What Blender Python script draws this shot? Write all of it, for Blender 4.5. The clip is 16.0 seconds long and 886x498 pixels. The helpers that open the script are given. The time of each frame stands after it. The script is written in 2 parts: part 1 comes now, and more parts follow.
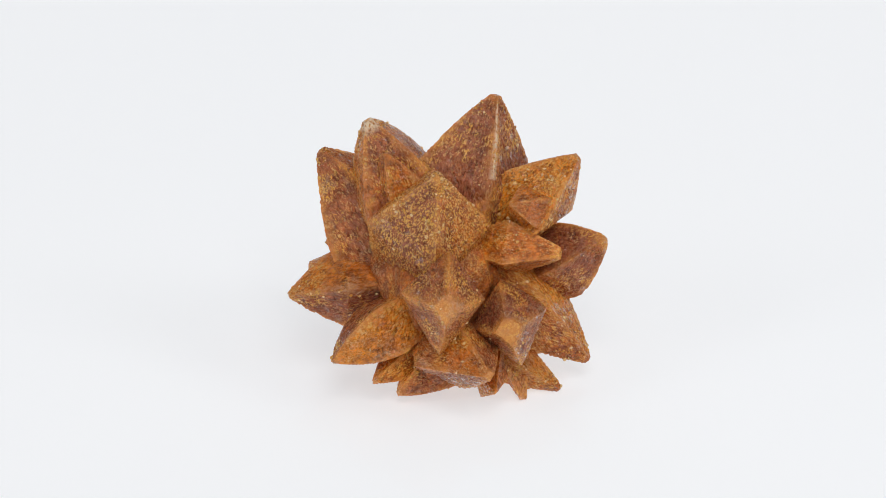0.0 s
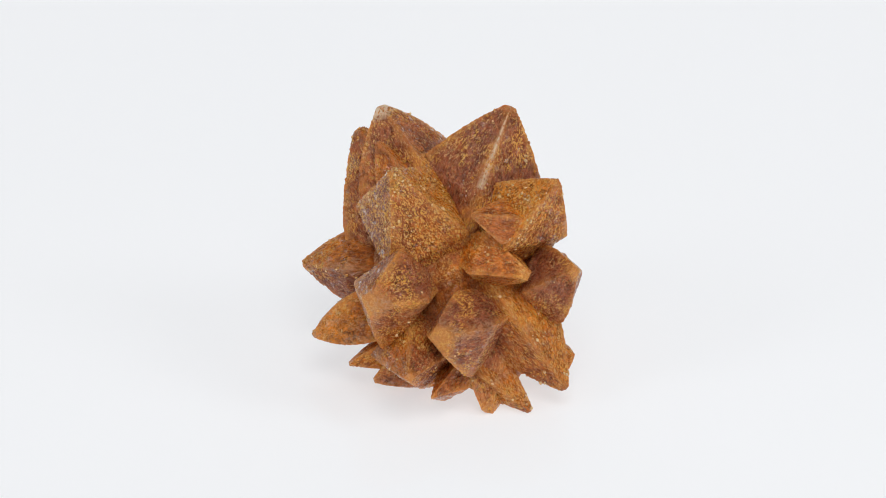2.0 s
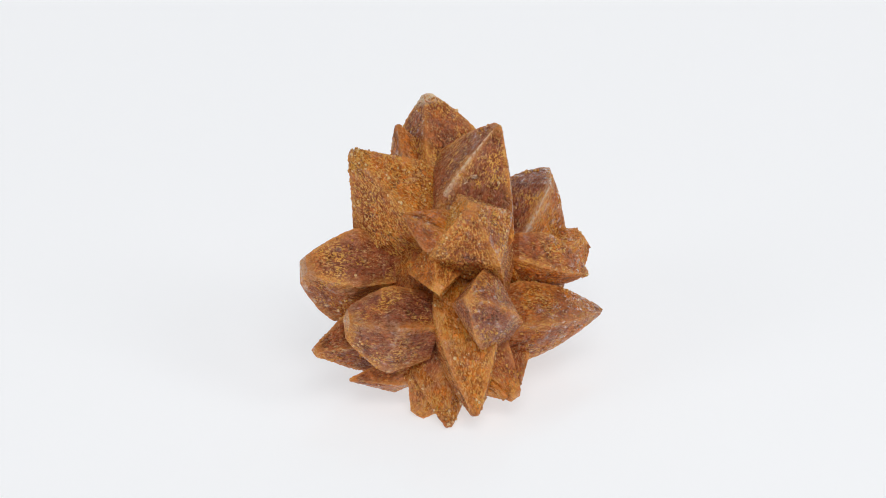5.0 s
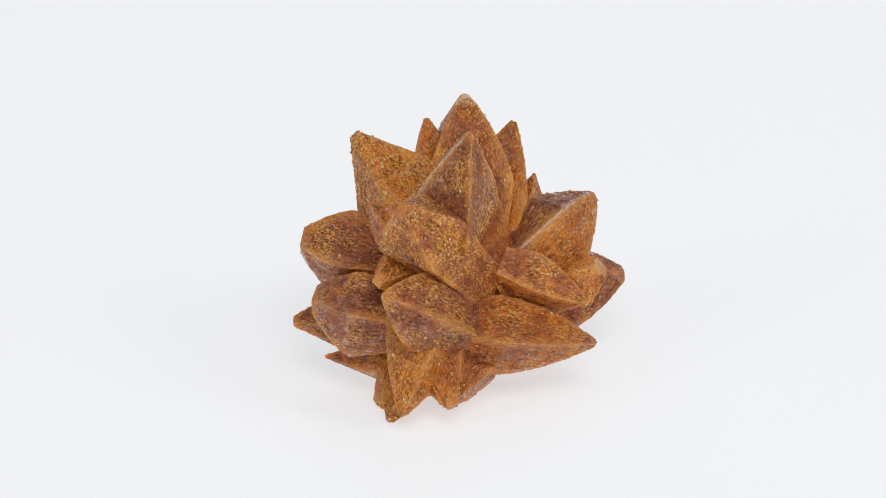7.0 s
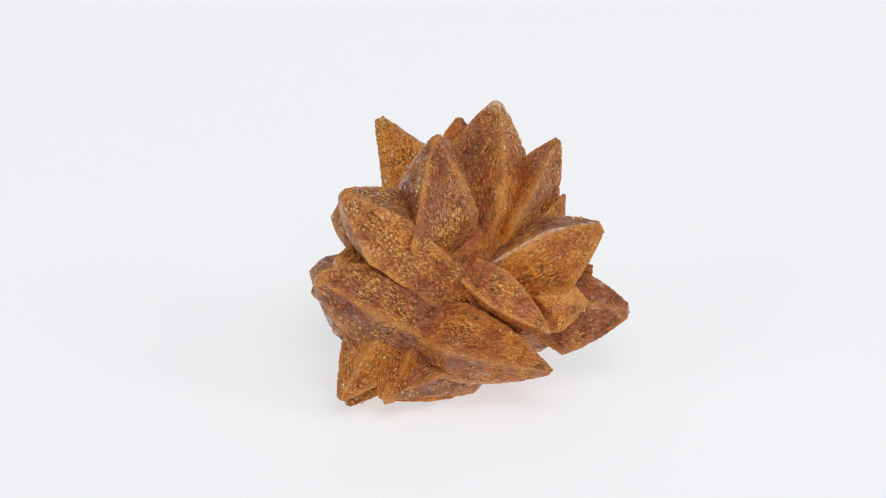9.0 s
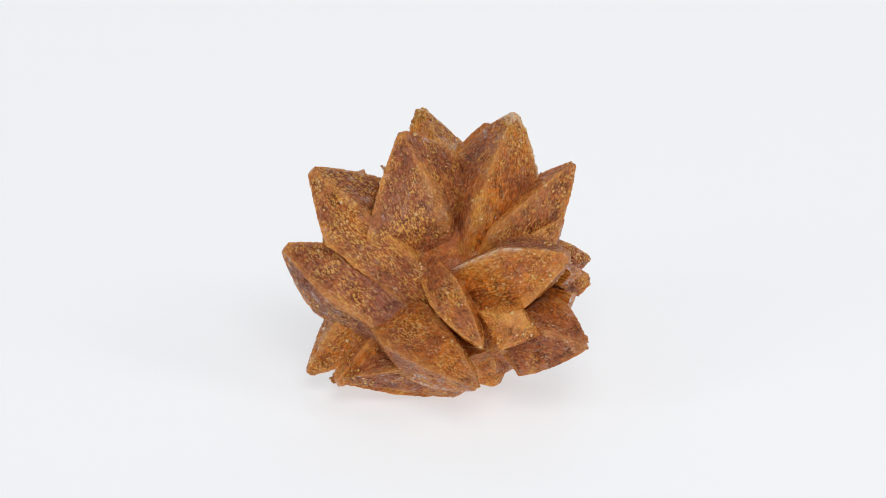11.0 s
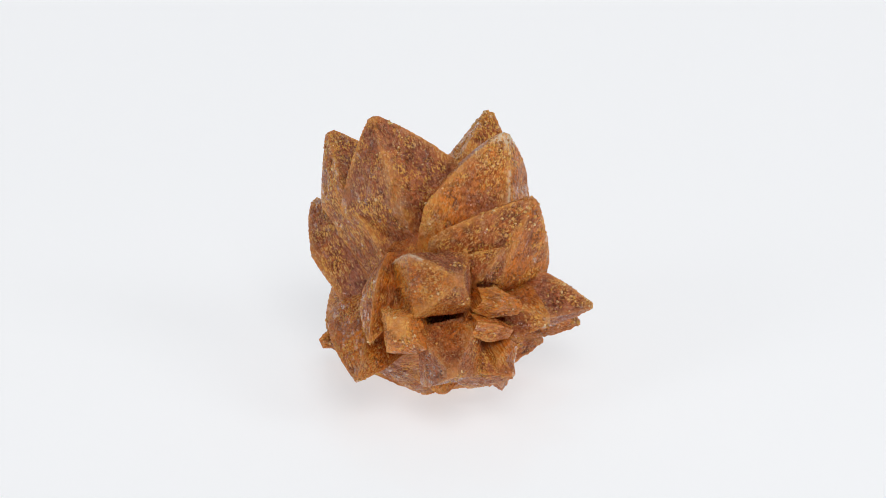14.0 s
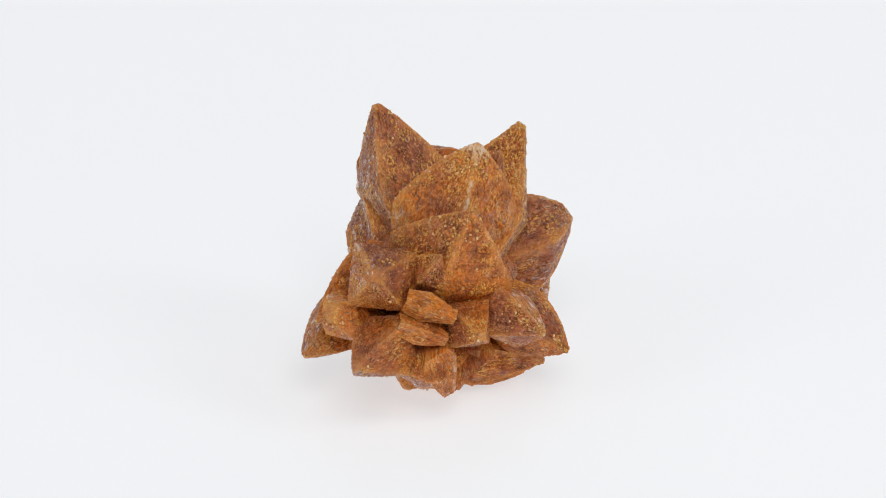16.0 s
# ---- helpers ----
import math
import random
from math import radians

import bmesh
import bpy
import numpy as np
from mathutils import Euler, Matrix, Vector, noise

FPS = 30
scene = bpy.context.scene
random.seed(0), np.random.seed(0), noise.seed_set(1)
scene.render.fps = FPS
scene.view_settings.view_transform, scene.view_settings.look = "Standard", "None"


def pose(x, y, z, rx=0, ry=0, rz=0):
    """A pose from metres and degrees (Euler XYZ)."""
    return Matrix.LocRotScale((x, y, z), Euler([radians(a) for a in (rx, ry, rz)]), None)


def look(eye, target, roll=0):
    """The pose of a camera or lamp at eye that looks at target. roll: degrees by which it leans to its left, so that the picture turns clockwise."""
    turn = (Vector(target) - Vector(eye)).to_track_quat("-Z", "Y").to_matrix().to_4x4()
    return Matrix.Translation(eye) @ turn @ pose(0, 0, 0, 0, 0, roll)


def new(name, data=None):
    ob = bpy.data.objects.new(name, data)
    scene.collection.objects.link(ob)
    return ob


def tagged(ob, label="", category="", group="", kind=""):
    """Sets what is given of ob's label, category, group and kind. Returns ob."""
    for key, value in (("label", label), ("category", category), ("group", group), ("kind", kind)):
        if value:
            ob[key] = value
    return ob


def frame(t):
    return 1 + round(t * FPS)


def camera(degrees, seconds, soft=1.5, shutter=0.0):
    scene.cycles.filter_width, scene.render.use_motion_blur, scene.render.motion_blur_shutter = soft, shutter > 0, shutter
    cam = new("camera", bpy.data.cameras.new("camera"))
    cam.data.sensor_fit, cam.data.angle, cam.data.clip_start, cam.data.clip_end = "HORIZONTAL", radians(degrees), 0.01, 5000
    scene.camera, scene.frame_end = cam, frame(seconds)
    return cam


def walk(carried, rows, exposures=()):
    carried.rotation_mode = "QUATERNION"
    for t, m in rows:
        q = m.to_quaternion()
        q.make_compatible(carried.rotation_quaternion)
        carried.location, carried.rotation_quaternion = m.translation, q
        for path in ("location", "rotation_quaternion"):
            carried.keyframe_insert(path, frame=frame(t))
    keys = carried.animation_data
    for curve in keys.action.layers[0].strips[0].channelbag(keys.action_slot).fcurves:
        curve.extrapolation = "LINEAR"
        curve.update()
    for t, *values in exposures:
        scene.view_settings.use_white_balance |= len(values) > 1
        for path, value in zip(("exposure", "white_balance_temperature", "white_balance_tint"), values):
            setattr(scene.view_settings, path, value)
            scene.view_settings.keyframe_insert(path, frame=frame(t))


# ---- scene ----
# ---- camera: long lens on a tripod, looking down on the table ----
TURN = -14.871          # degrees a second, clockwise seen from above
cam = camera(8.915, 16.0, soft=0.95)
EYE = (0.0, -1.0, 0.4522)
YAW, PITCH = radians(-0.018), radians(22.995)
AIM = (EYE[0] + math.sin(YAW) * math.cos(PITCH), EYE[1] + math.cos(YAW) * math.cos(PITCH), EYE[2] - math.sin(PITCH))
SHOT = look(EYE, AIM, -1.248)
walk(cam, [(0.0, SHOT), (16.0, SHOT)])

# ---- light: a white studio with soft boxes above and at the sides ----
world = bpy.data.worlds.new("studio_air")
scene.world = world
world.use_nodes = True
world.node_tree.nodes["Background"].inputs["Color"].default_value = (0.93, 0.96, 1.0, 1)
world.node_tree.nodes["Background"].inputs["Strength"].default_value = 0.19


def softbox_light(name, eye, target, sx, sy, watts, tint):
    data = bpy.data.lights.new(name, "AREA")
    data.shape, data.size, data.size_y, data.energy, data.color = "RECTANGLE", sx, sy, watts, tint
    lamp = new(name, data)
    lamp.matrix_world = look(eye, target)
    return lamp


softbox_light("softbox_top", (0.10, -0.92, 0.90), (0, 0, 0), 0.55, 0.55, 6.3, (1.0, 0.99, 0.98))
softbox_light("softbox_front_left", (-1.0, -0.75, 0.75), (0, 0, 0.02), 0.4, 0.6, 2.3, (0.98, 0.99, 1.0))
softbox_light("softbox_front_right", (1.0, -0.65, 0.85), (0, 0, 0.02), 0.4, 0.6, 3.3, (1.0, 0.99, 0.97))

# ---- materials ----


def material(name):
    m = bpy.data.materials.new(name)
    m.use_nodes = True
    return m, m.node_tree, m.node_tree.nodes["Principled BSDF"]


def node(tree, kind, **values):
    n = tree.nodes.new(kind)
    for key, value in values.items():
        n.inputs[key.replace("_", " ")].default_value = value
    return n


def ramp(tree, source, *stops):
    n = tree.nodes.new("ShaderNodeValToRGB")
    e = n.color_ramp.elements
    while len(e) < len(stops):
        e.new(0.5)
    for k, (at, rgb) in enumerate(stops):
        e[k].position = at
        e[k].color = (*rgb, 1) if len(rgb) == 3 else (rgb[0], rgb[0], rgb[0], 1)
    tree.links.new(source, n.inputs[0])
    return n.outputs[0]


def mix(tree, fac, a, b, how="MIX"):
    n = tree.nodes.new("ShaderNodeMix")
    n.data_type, n.blend_type = "RGBA", how
    for socket, value in ((n.inputs[0], fac), (n.inputs[6], a), (n.inputs[7], b)):
        if isinstance(value, (int, float)):
            socket.default_value = value
        elif isinstance(value, tuple):
            socket.default_value = (*value, 1)
        else:
            tree.links.new(value, socket)
    return n.outputs[2]


def crystal_material():
    """Sugary red-brown calcite: mauve and orange faces, amber edges, ochre crusts, streaky pale grains and small glints."""
    m, tree, bsdf = material("crystal")
    link = tree.links.new
    at = tree.nodes.new("ShaderNodeTexCoord").outputs["Object"]
    along = tree.nodes.new("ShaderNodeAttribute")
    along.attribute_name = "grow"
    grown = along.outputs["Vector"]          # millimetres, drawn out along each crystal

    def noise_at(scale, detail=3.0, rough=0.6, distort=0.0, where=at):
        n = node(tree, "ShaderNodeTexNoise", Scale=scale, Detail=detail, Roughness=rough, Distortion=distort)
        link(where, n.inputs["Vector"])
        return n.outputs["Fac"]

    def cells(scale, where=at):
        n = node(tree, "ShaderNodeTexVoronoi", Scale=scale)
        link(where, n.inputs["Vector"])
        return n

    def product(p, q):
        n = node(tree, "ShaderNodeMath")
        n.operation = "MULTIPLY"
        link(p, n.inputs[0])
        link(q, n.inputs[1])
        return n.outputs[0]

    def total(p, q):
        n = node(tree, "ShaderNodeMath")
        link(p, n.inputs[0])
        link(q, n.inputs[1])
        return n.outputs[0]

    def painted(name):
        n = tree.nodes.new("ShaderNodeAttribute")
        n.attribute_name = name
        return n.outputs["Fac"]

    broad = noise_at(95, 3.0, 0.6)
    patch = noise_at(170, 4.0, 0.68)
    other = noise_at(120, 3.0, 0.7, 0.5)
    grain = noise_at(1.9, 3.0, 0.66, 0.4, grown)
    fine = noise_at(2.9, 2.0, 0.66, 0.6, grown)
    flake = noise_at(2.9, 2.0, 0.6, 1.0, grown)

    # every face leans to mauve-brown or to orange
    lean = total(ramp(tree, painted("facet"), (0.0, (0.10,)), (1.0, (0.44,))), product(broad, ramp(tree, patch, (0.3, (0.40,)), (0.7, (0.62,)))))
    body = ramp(tree, lean, (0.34, (0.340, 0.112, 0.062)), (0.48, (0.440, 0.134, 0.044)), (0.60, (0.600, 0.186, 0.026)), (0.75, (0.720, 0.260, 0.030)))
    body = mix(tree, painted("clear"), body, (0.660, 0.205, 0.026))
    # darker and lighter grain right through
    body = mix(tree, 1.0, body, ramp(tree, grain, (0.34, (0.58, 0.51, 0.48)), (0.50, (0.96, 0.95, 0.94)), (0.65, (1.20, 1.26, 1.22))), "MULTIPLY")
    # blotches, one to three millimetres across
    blotch = noise_at(430, 3.0, 0.62, 0.8)
    body = mix(tree, 1.0, body, ramp(tree, blotch, (0.34, (0.62, 0.56, 0.54)), (0.50, (0.98, 0.97, 0.97)), (0.66, (1.24, 1.28, 1.24))), "MULTIPLY")
    # shade painted into the pits, strong in some places and faint in others
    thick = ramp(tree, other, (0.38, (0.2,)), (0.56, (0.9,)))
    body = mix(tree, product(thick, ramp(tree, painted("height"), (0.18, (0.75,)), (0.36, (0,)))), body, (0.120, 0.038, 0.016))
    # worn amber ridges
    worn = product(painted("ridge"), ramp(tree, patch, (0.36, (0.20,)), (0.54, (0.9,))))
    body = mix(tree, worn, body, (0.700, 0.300, 0.085))
    # ochre flecks, thick in patches and thin elsewhere
    crusted = total(patch, painted("crust"))
    fleck = product(ramp(tree, fine, (0.51, (0,)), (0.57, (1,))), ramp(tree, crusted, (0.48, (0.06,)), (0.60, (0.95,))))
    body = mix(tree, fleck, body, (0.800, 0.440, 0.090))
    # greyish veil
    veiled = noise_at(105, 3.0, 0.7, 0.8)
    veil = product(ramp(tree, veiled, (0.57, (0,)), (0.70, (0.5,))), ramp(tree, grain, (0.42, (0,)), (0.54, (1,))))
    body = mix(tree, veil, body, (0.540, 0.370, 0.250))
    # single pale flakes
    strewn = ramp(tree, noise_at(230, 3.0, 0.7, 0.6), (0.42, (0.05,)), (0.58, (0.65,)))
    body = mix(tree, product(strewn, ramp(tree, flake, (0.56, (0,)), (0.63, (1,)))), body, (0.800, 0.510, 0.240))
    # pale seams on a few ridges
    body = mix(tree, product(painted("pale"), ramp(tree, grain, (0.40, (0.0,)), (0.50, (0.9,)))), body, (0.800, 0.660, 0.530))
    info = tree.nodes.new("ShaderNodeObjectInfo")
    body = mix(tree, 1.0, body, ramp(tree, info.outputs["Random"], (0.0, (0.83, 0.75, 0.74)), (1.0, (1.02, 0.96, 0.80))), "MULTIPLY")
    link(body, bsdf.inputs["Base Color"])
    link(ramp(tree, fine, (0.38, (0.18,)), (0.60, (0.42,))), bsdf.inputs["Roughness"])
    bsdf.inputs["IOR"].default_value = 1.36
    bsdf.inputs["Subsurface Weight"].default_value = 0.24
    bsdf.inputs["Subsurface Radius"].default_value = (1.0, 0.4, 0.2)
    bsdf.inputs["Subsurface Scale"].default_value = 0.0009
    # relief: sugary grain
    bump = node(tree, "ShaderNodeBump", Strength=0.7, Distance=0.00035)
    link(grain, bump.inputs["Height"])
    minute = node(tree, "ShaderNodeBump", Strength=0.4, Distance=0.0002)
    link(fine, minute.inputs["Height"])
    link(bump.outputs["Normal"], minute.inputs["Normal"])
    link(minute.outputs["Normal"], bsdf.inputs["Normal"])

    # some grains carry a glassy facet of their own, which gives the wet-looking glints
    glassy = cells(1.7, grown)
    tilt = node(tree, "ShaderNodeVectorMath")
    tilt.operation = "MULTIPLY_ADD"
    link(glassy.outputs["Color"], tilt.inputs[0])
    tilt.inputs[1].default_value, tilt.inputs[2].default_value = (0.9, 0.9, 0.9), (-0.45, -0.45, -0.45)
    both = node(tree, "ShaderNodeVectorMath")
    both.operation = "ADD"
    link(tilt.outputs[0], both.inputs[0])
    link(bump.outputs["Normal"], both.inputs[1])
    unit = node(tree, "ShaderNodeVectorMath")
    unit.operation = "NORMALIZE"
    link(both.outputs[0], unit.inputs[0])
    link(unit.outputs[0], bsdf.inputs["Coat Normal"])
    choose = node(tree, "ShaderNodeSeparateColor")
    link(glassy.outputs["Color"], choose.inputs[0])
    link(ramp(tree, choose.outputs[1], (0.83, (0,)), (0.86, (1,))), bsdf.inputs["Coat Weight"])
    bsdf.inputs["Coat Roughness"].default_value = 0.05
    bsdf.inputs["Coat IOR"].default_value = 1.6
    return m


def paper_material():
    m, tree, bsdf = material("white_acrylic")
    at = tree.nodes.new("ShaderNodeTexCoord").outputs["Object"]
    n = node(tree, "ShaderNodeTexNoise", Scale=6.0, Detail=3.0)
    tree.links.new(at, n.inputs["Vector"])
    tree.links.new(ramp(tree, n.outputs["Fac"], (0.3, (0.445, 0.455, 0.470)), (0.7, (0.455, 0.463, 0.475))), bsdf.inputs["Base Color"])
    f = node(tree, "ShaderNodeTexNoise", Scale=40.0, Detail=2.0)
    tree.links.new(at, f.inputs["Vector"])
    tree.links.new(ramp(tree, f.outputs["Fac"], (0.3, (0.13,)), (0.7, (0.19,))), bsdf.inputs["Roughness"])
    # glow added over the whole sheet, which weakens the cluster's shadow on it
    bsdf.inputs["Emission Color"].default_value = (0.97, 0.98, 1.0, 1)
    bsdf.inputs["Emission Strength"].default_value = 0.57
    bsdf.inputs["Specular IOR Level"].default_value = 0.3
    return m


def grain_material():
    """Loose ochre, cream and brown grains, slightly glassy."""
    m, tree, bsdf = material("ochre_grain")
    island = tree.nodes.new("ShaderNodeNewGeometry").outputs["Random Per Island"]
    tone = ramp(tree, island, (0.0, (0.340, 0.120, 0.030)), (0.35, (0.560, 0.220, 0.034)), (0.70, (0.700, 0.360, 0.070)), (1.0, (0.840, 0.600, 0.330)))
    at = tree.nodes.new("ShaderNodeTexCoord").outputs["Object"]
    n = node(tree, "ShaderNodeTexNoise", Scale=2600.0, Detail=2.0)
    tree.links.new(at, n.inputs["Vector"])
    body = mix(tree, 1.0, tone, ramp(tree, n.outputs["Fac"], (0.35, (0.75,)), (0.65, (1.15,))), "MULTIPLY")
    tree.links.new(body, bsdf.inputs["Base Color"])
    bsdf.inputs["Roughness"].default_value = 0.28
    bsdf.inputs["Subsurface Weight"].default_value = 0.2
    bsdf.inputs["Subsurface Radius"].default_value = (1.0, 0.5, 0.2)
    bsdf.inputs["Subsurface Scale"].default_value = 0.0005
    return m


CRYSTAL, PAPER, GRAIN = crystal_material(), paper_material(), grain_material()

# ---- the table: one white sheet that curves up behind ----


def sweep_sheet():
    """White sheet, 8 mm thick, flat in front and bent up into a backdrop."""
    line = [(-1.6, 0.0), (0.6, 0.0)]
    for k in range(1, 13):
        a = radians(90 * k / 12)
        line.append((0.6 + 0.5 * math.sin(a), 0.5 - 0.5 * math.cos(a)))
    line.append((1.1, 1.7))
    bm = bmesh.new()
    rows = []
    for j, (y, z) in enumerate(line):
        y0, z0 = line[max(j - 1, 0)]
        y1, z1 = line[min(j + 1, len(line) - 1)]
        d = math.hypot(y1 - y0, z1 - z0)
        ny, nz = (z1 - z0) / d * 0.008, -(y1 - y0) / d * 0.008
        rows.append([bm.verts.new(p) for p in ((-1.5, y, z), (1.5, y, z), (1.5, y + ny, z + nz), (-1.5, y + ny, z + nz))])
    for a, b in zip(rows, rows[1:]):
        for k in range(4):
            bm.faces.new((a[k], a[(k + 1) % 4], b[(k + 1) % 4], b[k]))
    bm.faces.new(rows[0][::-1])
    bm.faces.new(rows[-1])
    bmesh.ops.recalc_face_normals(bm, faces=bm.faces)
    me = bpy.data.meshes.new("floor")
    bm.to_mesh(me)
    bm.free()
    for f in me.polygons:
        f.use_smooth = abs(f.normal.x) < 0.5
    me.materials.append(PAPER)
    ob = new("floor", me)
    return tagged(ob, "seamless glossy white acrylic sheet with an added glow, curving up behind", "floor", kind="structure")


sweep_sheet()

# ---- the specimen ----
MM = 0.001
CORE = Vector((-1.0, 1.0, 27.0))
CRUST = []              # where loose grains sit on the crystals: place and size in millimetres
DICE = random.Random(11)


def part(name, me, mat, parent, label=""):
    me.materials.append(mat)
    ob = new(name, me)
    ob.parent = parent
    if label:
        tagged(ob, label)
    return ob


def rough(p, seed):
    """Relief of the grown faces, in millimetres."""
    q = p + Vector((seed, 0, 0))
    return 0.42 * noise.noise(q * 0.11) + 0.17 * noise.noise(q * 0.42) + 0.12 * noise.noise(q * 1.0)


def grains(p):
    """Height of the sugary grains, in millimetres: small uneven bumps, broken by patches of pits."""
    q = p + Vector((noise.noise(p * 1.3), noise.noise(p * 1.3 + Vector((9, 0, 0))), 0)) * 0.35
    near = noise.voronoi(q * 1.7)[0][0]
    deep = max(0.0, noise.noise(p * 0.34 + Vector((4, 4, 4))) - 0.03)
    return (0.40 - near) * (0.20 + 1.0 * deep) + 0.10 * noise.noise(p * 3.6)


def crystal(tip, root, length, a, b, roll, bulge=0.8, edge=0.09, label="", pale=(), waist=0.72, crust=0.0, clear=0.0, warm=0.0, seam=(0.0, 99.0)):
    """A four-sided spear-shaped crystal, in millimetres: its tip, the middle of its foot, the length of the point from tip to shoulder,
    half its breadth along both diagonals (a pair where the two halves differ), and its roll about its axis. bulge: below 1 the edges of the
    point bow outwards. edge: how blunt the tip is. pale: ridges, or the tip, that carry a pale seam. crust, clear: how much of
    it is crusted with ochre, and how clear an orange it is. warm: its faces lean to orange, or below 0 to mauve. seam: from where to
    where, measured from the tip, a pale seam runs."""
    tip, root = Vector(tip), Vector(root)
    axis = (tip - root)
    whole = axis.length
    axis.normalize()
    u = Vector((0, 0, 1)).cross(axis).normalized()
    v = axis.cross(u)
    c, s = math.cos(radians(roll)), math.sin(radians(roll))
    e1, e2 = u * c + v * s, v * c - u * s
    (a0, a1), (b0, b1) = (half if isinstance(half, tuple) else (half, half) for half in (a, b))
    a, b = max(a0, a1), max(b0, b1)
    corners = (e1 * a0, e2 * b0, e1 * -a1, e2 * -b1)
    inward = CORE - root
    seed = sum(tip) * 1.7 + 31
    sides = max(12, min(56, round(math.hypot(a, b) / 0.30)))
    rings = max(40, min(130, round(whole / 0.27)))
    n = sides * 4
    bow = (0.3 ** (bulge - 1) - 1) / 0.7
    verts, ridges, pales, heights, facets, grow = [], [], [], [], [], []
    tone = [0.5 + 0.5 * noise.noise(Vector((seed * 3.1, 7.7 * k, 2.2))) * 1.9 + warm for k in range(4)]
    # distances from the tip: dense on the point, sparse below the shoulder
    stations = [length * (k / (rings * 0.62)) ** 1.15 for k in range(int(rings * 0.62) + 1)]
    below = rings - len(stations)
    stations += [length + (whole - length) * (k + 1) / below for k in range(below)]
    for d in stations:
        k = min(d / length, 1.0)
        w = edge + (1 - edge) * k * (1 + bow * (1 - k))
        if d > length:
            w = 1.0 - (1.0 - waist) * (d - length) / max(whole - length, 0.1)
        mid = tip - axis * d
        for j in range(n):
            side, f = divmod(j, sides)
            f /= sides
            p0, p1 = corners[side], corners[(side + 1) % 4]
            flat = p0.lerp(p1, f)
            swell = 1.0 + 0.015 * math.sin(math.pi * f) - 0.015 * max(0.0, 1 - 7 * min(f, 1 - f))
            out = flat.normalized()
            p = mid + flat * (w * swell)
            fade = min(1.0, 0.25 + 0.75 * k)
            p += out * rough(p, seed) * fade * min(1.0, 0.35 + (a + b) / 22)
            # growth lines that run down the faces, and a few steps across them
            lines = noise.noise(Vector((side * 5.0 + f * 9.0, d * 0.05, seed))) * 0.16
            steps = noise.noise(Vector((side * 3.0 + f * 1.2, d * 0.33, seed + 9.0)))
            p += out * fade * (lines + 0.30 * (math.floor(steps * 4) / 4 - steps * 0.5)) * min(1.0, 4.5 * min(f, 1 - f))
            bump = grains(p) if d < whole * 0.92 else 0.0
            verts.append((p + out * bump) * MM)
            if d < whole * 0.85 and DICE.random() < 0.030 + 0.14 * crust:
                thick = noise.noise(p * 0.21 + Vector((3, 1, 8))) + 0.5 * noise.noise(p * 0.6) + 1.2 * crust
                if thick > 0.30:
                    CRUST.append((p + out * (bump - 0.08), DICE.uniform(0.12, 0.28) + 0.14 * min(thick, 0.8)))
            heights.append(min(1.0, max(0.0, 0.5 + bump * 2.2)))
            near = max(0.0, 1 - 5.0 * min(f, 1 - f))
            turn = min(1.0, 0.5 + 6.0 * min(f, 1 - f))
            beside = tone[(side + (1 if f > 0.5 else -1)) % 4]
            facets.append(min(1.0, max(0.0, tone[side] * turn + beside * (1 - turn))))
            local = p - root
            grow.append((local.dot(e1) + seed, local.dot(e2), local.dot(axis) * 0.42))
            ridges.append(max(near, max(0.0, 1 - d / 2.0)))
            white = 0.0
            for which in pale:
                if which == "tip":
                    white = max(white, 1.6 - d / 1.4)
                elif round(j / sides) % 4 == which and seam[0] < d < seam[1]:
                    white = max(white, 1 - 13.0 * min(f, 1 - f))
            pales.append(min(1.0, max(0.0, white)))
    m = len(stations)
    foot = root + inward * 0.6
    for j in range(n):
        verts.append((foot + (Vector(verts[(m - 1) * n + j]) / MM - root) * 0.5) * MM)
        ridges.append(0.0)
        pales.append(0.0)
        heights.append(0.5)
        facets.append(0.5)
        grow.append((seed, 0.0, 0.0))
    m += 1
    faces = [(r * n + j, (r + 1) * n + j, (r + 1) * n + (j + 1) % n, r * n + (j + 1) % n) for r in range(m - 1) for j in range(n)]
    top = tip + axis * (0.012 * length)
    verts += [top * MM, foot * MM]
    ridges += [1.0, 0.0]
    pales += [0.0, 0.0]
    heights += [0.5, 0.5]
    facets += [0.5, 0.5]
    grow += [(seed, 0.0, whole * 0.42), (seed, 0.0, 0.0)]
    faces += [(len(verts) - 2, j, (j + 1) % n) for j in range(n)]
    faces += [(len(verts) - 1, (m - 1) * n + (j + 1) % n, (m - 1) * n + j) for j in range(n)]
    me = bpy.data.meshes.new("crystal")
    me.from_pydata([tuple(p) for p in verts], [], faces)
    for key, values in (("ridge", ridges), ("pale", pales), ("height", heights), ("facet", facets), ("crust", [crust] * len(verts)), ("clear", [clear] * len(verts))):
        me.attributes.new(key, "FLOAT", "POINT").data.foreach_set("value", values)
    me.attributes.new("grow", "FLOAT_VECTOR", "POINT").data.foreach_set("vector", [x for row in grow for x in row])
    me.update()
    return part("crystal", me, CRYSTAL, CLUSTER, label)


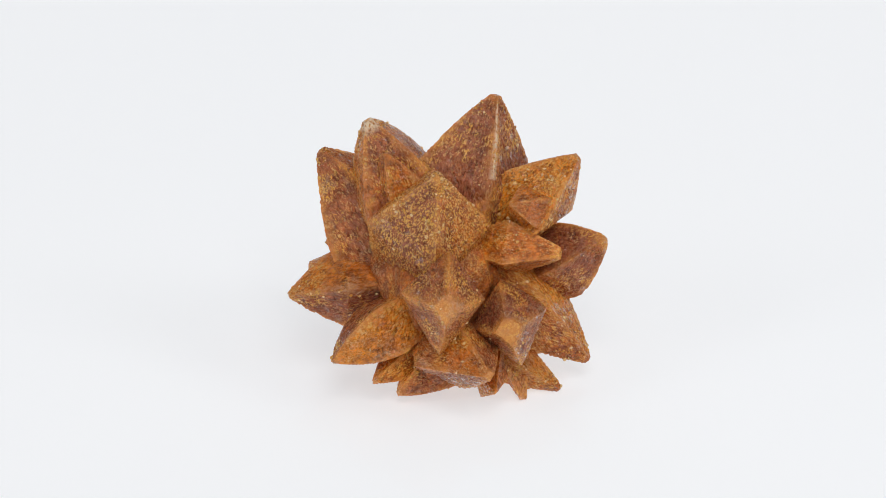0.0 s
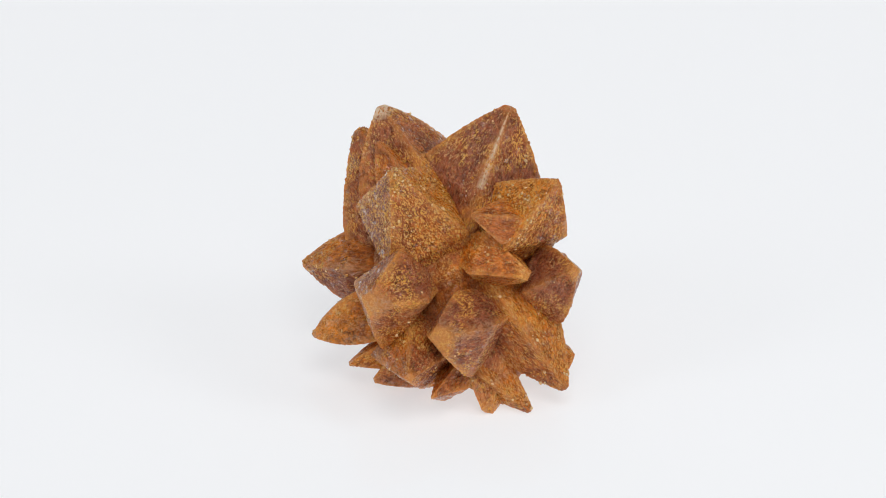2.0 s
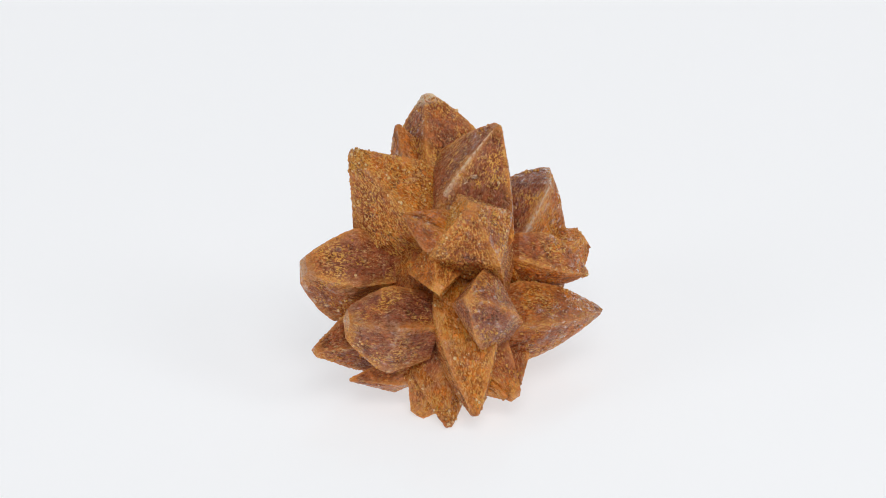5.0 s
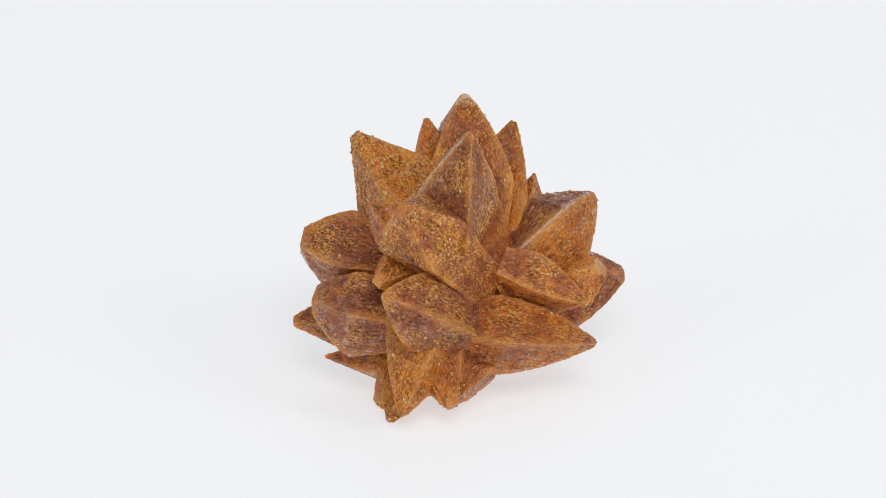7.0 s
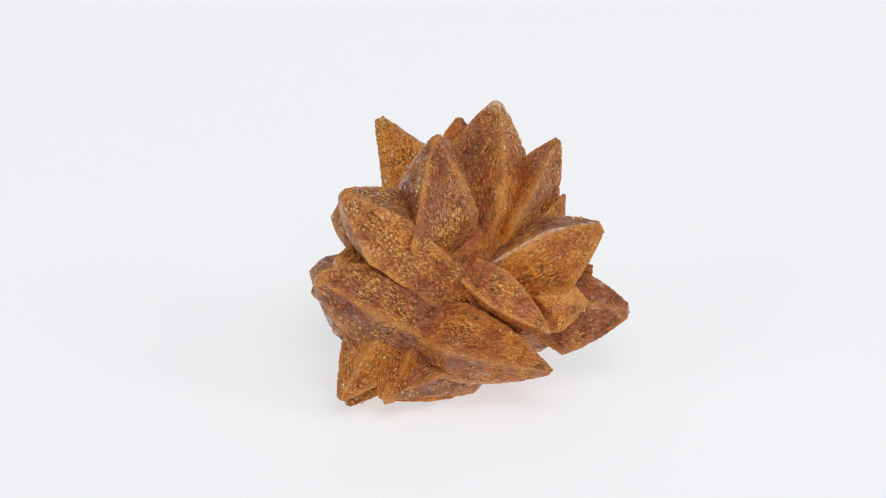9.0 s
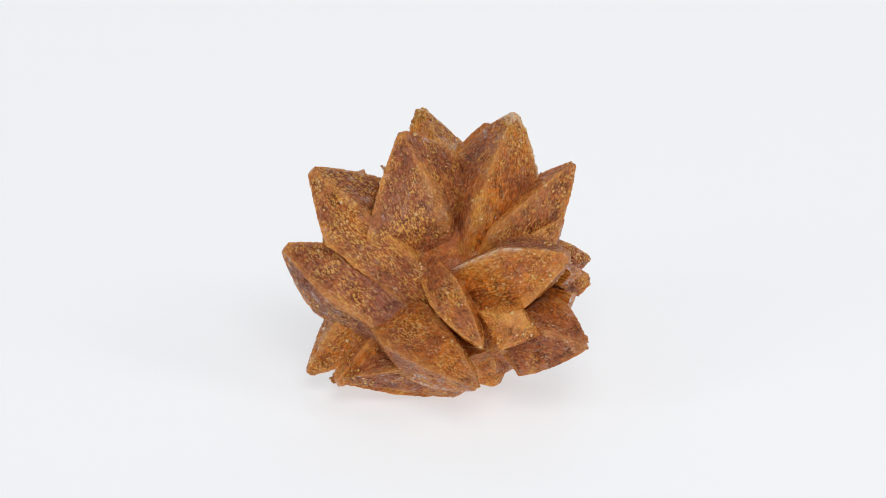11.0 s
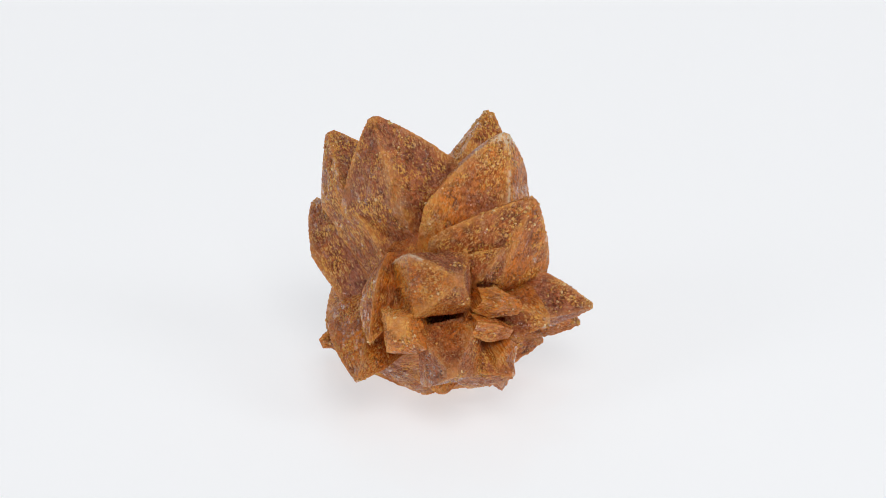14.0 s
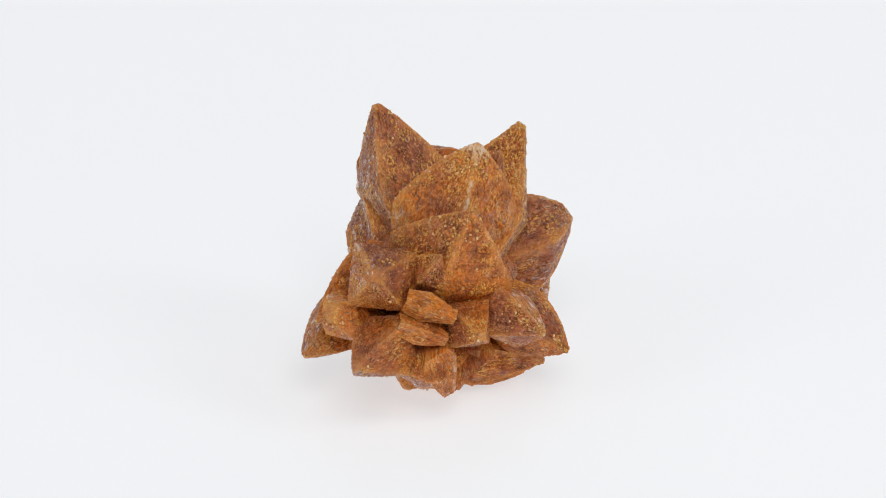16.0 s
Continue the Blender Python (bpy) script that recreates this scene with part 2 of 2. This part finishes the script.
def core_mass():
    bm = bmesh.new()
    bmesh.ops.create_icosphere(bm, subdivisions=5, radius=1.0)
    for w in bm.verts:
        p = Vector((w.co.x * 13.2, w.co.y * 13.2, w.co.z * 13.0)) + Vector((-1, 1, 23))
        w.co = (p + w.co * (3.0 * noise.noise(p * 0.16) + rough(p, 7.0) + grains(p))) * MM
    me = bpy.data.meshes.new("core")
    bm.to_mesh(me)
    bm.free()
    me.attributes.new("grow", "FLOAT_VECTOR", "POINT").data.foreach_set("vector", [x / MM for w in me.vertices for x in w.co])
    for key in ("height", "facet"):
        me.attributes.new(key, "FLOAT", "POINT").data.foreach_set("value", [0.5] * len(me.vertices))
    return part("core", me, CRYSTAL, CLUSTER, "lumpy granular brown core between the crystals")


CLUSTER = tagged(new("crystal_cluster"), "star-shaped cluster of rough orange-brown crystals resting on white sheet", "mineral")
core_mass()
crystal((10.4, 8.1, 56.0), (0.5, -0.8, 21.4), 16.7, 8.7, 13.7, 340, 0.86, pale=(2,), label="broad crystal with a pale seam down one ridge", warm=-0.35, seam=(1.0, 15.0))
crystal((-14.1, 1.0, 54.2), (-3.0, 4.0, 24.0), 17.0, 10.8, 12.6, 45, 0.70, pale=("tip", 2), seam=(5.0, 17.0), label="pointed crystal with a whitish chipped tip", warm=-0.35)
crystal((-23.4, 8.4, 45.3), (-4.8, 5.5, 20.3), 17.5, (9.8, 8.0), 13.0, 48, 0.82, warm=-0.15)
crystal((-0.9, -17.5, 49.7), (-3.9, 6.2, 18.3), 16.7, (11.4, 12.8), 12.4, 355, 1.0, crust=0.16, label="large crystal crusted with yellow ochre grains")
crystal((25.4, -1.6, 46.9), (3.7, 7.9, 23.1), 11.4, (7.3, 11.0), (8.7, 8.8), 33, 0.90, edge=0.13, crust=0.10)
crystal((12.6, -11.4, 41.4), (20.5, -0.5, 36.0), 6.5, 4.3, 4.6, 34, 0.95, edge=0.10, clear=0.4)
crystal((30.5, -4.1, 30.8), (13.0, 7.5, 16.5), 12.0, 6.2, (8.8, 7.6), 2, 0.72, edge=0.16, warm=-0.3)
crystal((3.2, 30.0, 12.1), (12.3, 4.0, 16.5), 19.0, 9.0, 8.0, 346, 0.68, warm=-0.05, crust=0.03)
crystal((-29.9, -3.0, 20.3), (-5.0, 2.0, 21.5), 10.5, 6.5, 8.0, 18, 0.85, warm=0.15)
crystal((0.3, -28.0, 28.0), (-0.7, -11.9, 25.0), 9.2, (8.0, 8.4), (8.6, 12.0), 353, 0.74, edge=0.30, warm=-0.15)
crystal((7.9, -28.2, 13.8), (-0.9, -8.3, 12.9), 14.6, 9.1, 8.5, 9, 0.91, edge=0.12, warm=-0.25)
crystal((11.6, -22.8, 20.8), (12.1, -6.2, 18.3), 8.6, 7.6, (7.4, 9.8), 14, 0.76, edge=0.34, warm=-0.35)
crystal((22.0, -7.6, 29.6), (8.6, -3.6, 29.5), 10.0, 6.0, (6.6, 6.0), 8, 0.90, edge=0.22, clear=0.3)
crystal((27.1, -2.3, 5.0), (5.0, 1.2, 26.8), 19.2, 9.4, 9.0, 48, 0.72, warm=0.2, crust=0.06)
crystal((21.4, -6.1, 0.8), (-6.8, -1.4, 17.6), 24.6, 7.5, 8.9, 69, 0.63, warm=0.25, crust=0.08)
crystal((-21.6, -13.7, 10.9), (-2.4, -3.8, 19.9), 11.7, 6.9, 7.4, 65, 0.63, warm=0.2)
crystal((-16.6, 25.5, 34.2), (3.5, 9.0, 22.0), 9.5, (8.4, 8.8), (9.0, 8.0), 39, 0.90, edge=0.15, pale=(1,), seam=(6.0, 26.0), warm=-0.3, label="crystal with a whitish line along its ridge")
crystal((-17.7, 31.0, 17.9), (-9.6, 17.0, 17.0), 12.1, 9.3, 7.9, 52, 0.78, edge=0.16)
crystal((1.4, 28.0, 19.4), (5.2, 11.5, 27.5), 13.0, 4.6, 6.0, 3, 0.63)
crystal((-5.2, 29.3, 24.3), (-4.4, 15.7, 16.4), 4.2, (6.4, 6.8), (4.8, 5.6), 330, 0.90, edge=0.45, clear=0.55)
crystal((-26.2, 8.6, 21.2), (-11.5, 6.0, 20.5), 7.0, (4.8, 6.0), 6.0, 133, 0.85, edge=0.20)
crystal((-19.7, 13.2, 36.5), (-11.5, 12.5, 27.5), 7.0, 3.8, 4.8, 23, 0.90)
crystal((-21.8, 11.6, 24.2), (-16.6, 19.4, 28.0), 6.0, 3.2, 3.4, 80, 0.97, edge=0.45, clear=0.6)
crystal((-20.0, 12.6, 19.4), (-16.4, 21.2, 23.6), 5.5, 3.0, 3.2, 63, 0.97, edge=0.45, clear=0.6)
crystal((-17.1, 10.6, 7.0), (-17.8, 14.1, 17.2), 9.5, 4.4, 6.0, 158, 0.80, edge=0.30, clear=0.4)
crystal((23.6, 4.9, 6.4), (-2.2, -1.2, 9.7), 16.4, 5.9, 10.2, 40, 0.82)
crystal((23.9, 6.2, 7.0), (-12.4, 5.5, 11.8), 21.5, 12.3, 10.1, 12, 0.95)
crystal((-14.0, -13.2, 6.2), (-1.0, 3.0, 9.0), 13.0, 7.0, 6.0, 56, 0.85)
crystal((-9.5, -11.7, 3.0), (6.1, -0.4, 9.3), 10.0, 8.6, 5.9, 61, 0.78)
crystal((14.4, -10.2, 0.7), (8.8, 5.2, 19.9), 13.3, 9.3, 4.6, 312, 0.81, edge=0.15)
crystal((9.0, -21.8, 7.4), (8.0, -8.5, 7.2), 9.7, 5.7, 3.8, 68, 1.02)
crystal((-10.9, -5.8, 50.0), (-3.1, -0.4, 28.2), 12.3, 7.8, 6.0, 30, 0.80)
crystal((-23.0, 17.1, 12.7), (-0.2, 9.1, 14.0), 11.6, 7.0, 9.5, 85, 0.86)
crystal((23.7, 6.8, 6.3), (3.4, -2.0, 15.8), 11.5, 8.0, 6.2, 61, 1.00, edge=0.20)
crystal((-6.0, 13.0, 4.0), (0.0, 3.0, 18.0), 10.0, 11.0, 9.0, 20)
crystal((-3.0, 3.0, 1.2), (-1.0, 1.0, 18.0), 9.0, 11.0, 9.5, 35, 0.8, edge=0.45)


def ochre_crust():
    """Loose sugary grains that crust the faces in patches."""
    phi = (1 + math.sqrt(5)) / 2
    ball = [Vector(v).normalized() for v in ((-1, phi, 0), (1, phi, 0), (-1, -phi, 0), (1, -phi, 0), (0, -1, phi), (0, 1, phi),
                                             (0, -1, -phi), (0, 1, -phi), (phi, 0, -1), (phi, 0, 1), (-phi, 0, -1), (-phi, 0, 1))]
    sides = ((0, 11, 5), (0, 5, 1), (0, 1, 7), (0, 7, 10), (0, 10, 11), (1, 5, 9), (5, 11, 4), (11, 10, 2), (10, 7, 6), (7, 1, 8),
             (3, 9, 4), (3, 4, 2), (3, 2, 6), (3, 6, 8), (3, 8, 9), (4, 9, 5), (2, 4, 11), (6, 2, 10), (8, 6, 7), (9, 8, 1))
    verts, faces = [], []
    for mid, size in CRUST:
        stretch = Vector((DICE.uniform(0.6, 1.5), DICE.uniform(0.6, 1.3), DICE.uniform(0.6, 1.5))) * size
        first = len(verts)
        verts += [tuple((mid + Vector((v.x * stretch.x, v.y * stretch.y, v.z * stretch.z)) * DICE.uniform(0.8, 1.1)) * MM) for v in ball]
        faces += [tuple(first + k for k in f) for f in sides]
    me = bpy.data.meshes.new("ochre_crust")
    me.from_pydata(verts, [], faces)
    me.update()
    ob = part("ochre_crust", me, GRAIN, CLUSTER)
    return tagged(ob, "patchy crust of loose ochre and cream grains", kind="stuff")


# a pale bump standing in for a white-rimmed hole beside the broad crystal's seam
crystal((12.7, 1.9, 47.5), (11.4, 4.2, 46.4), 0.9, 0.7, 0.5, 20, edge=0.5, pale=(0, 1, 2, 3, "tip"), label="small pale bump standing in for a white-rimmed hole")
ochre_crust()


def motions():
    """The cluster turns steadily on the spot."""
    walk(CLUSTER, [(float(t), pose(0, 0, 0, 0, 0, TURN * t)) for t in range(17)])


motions()
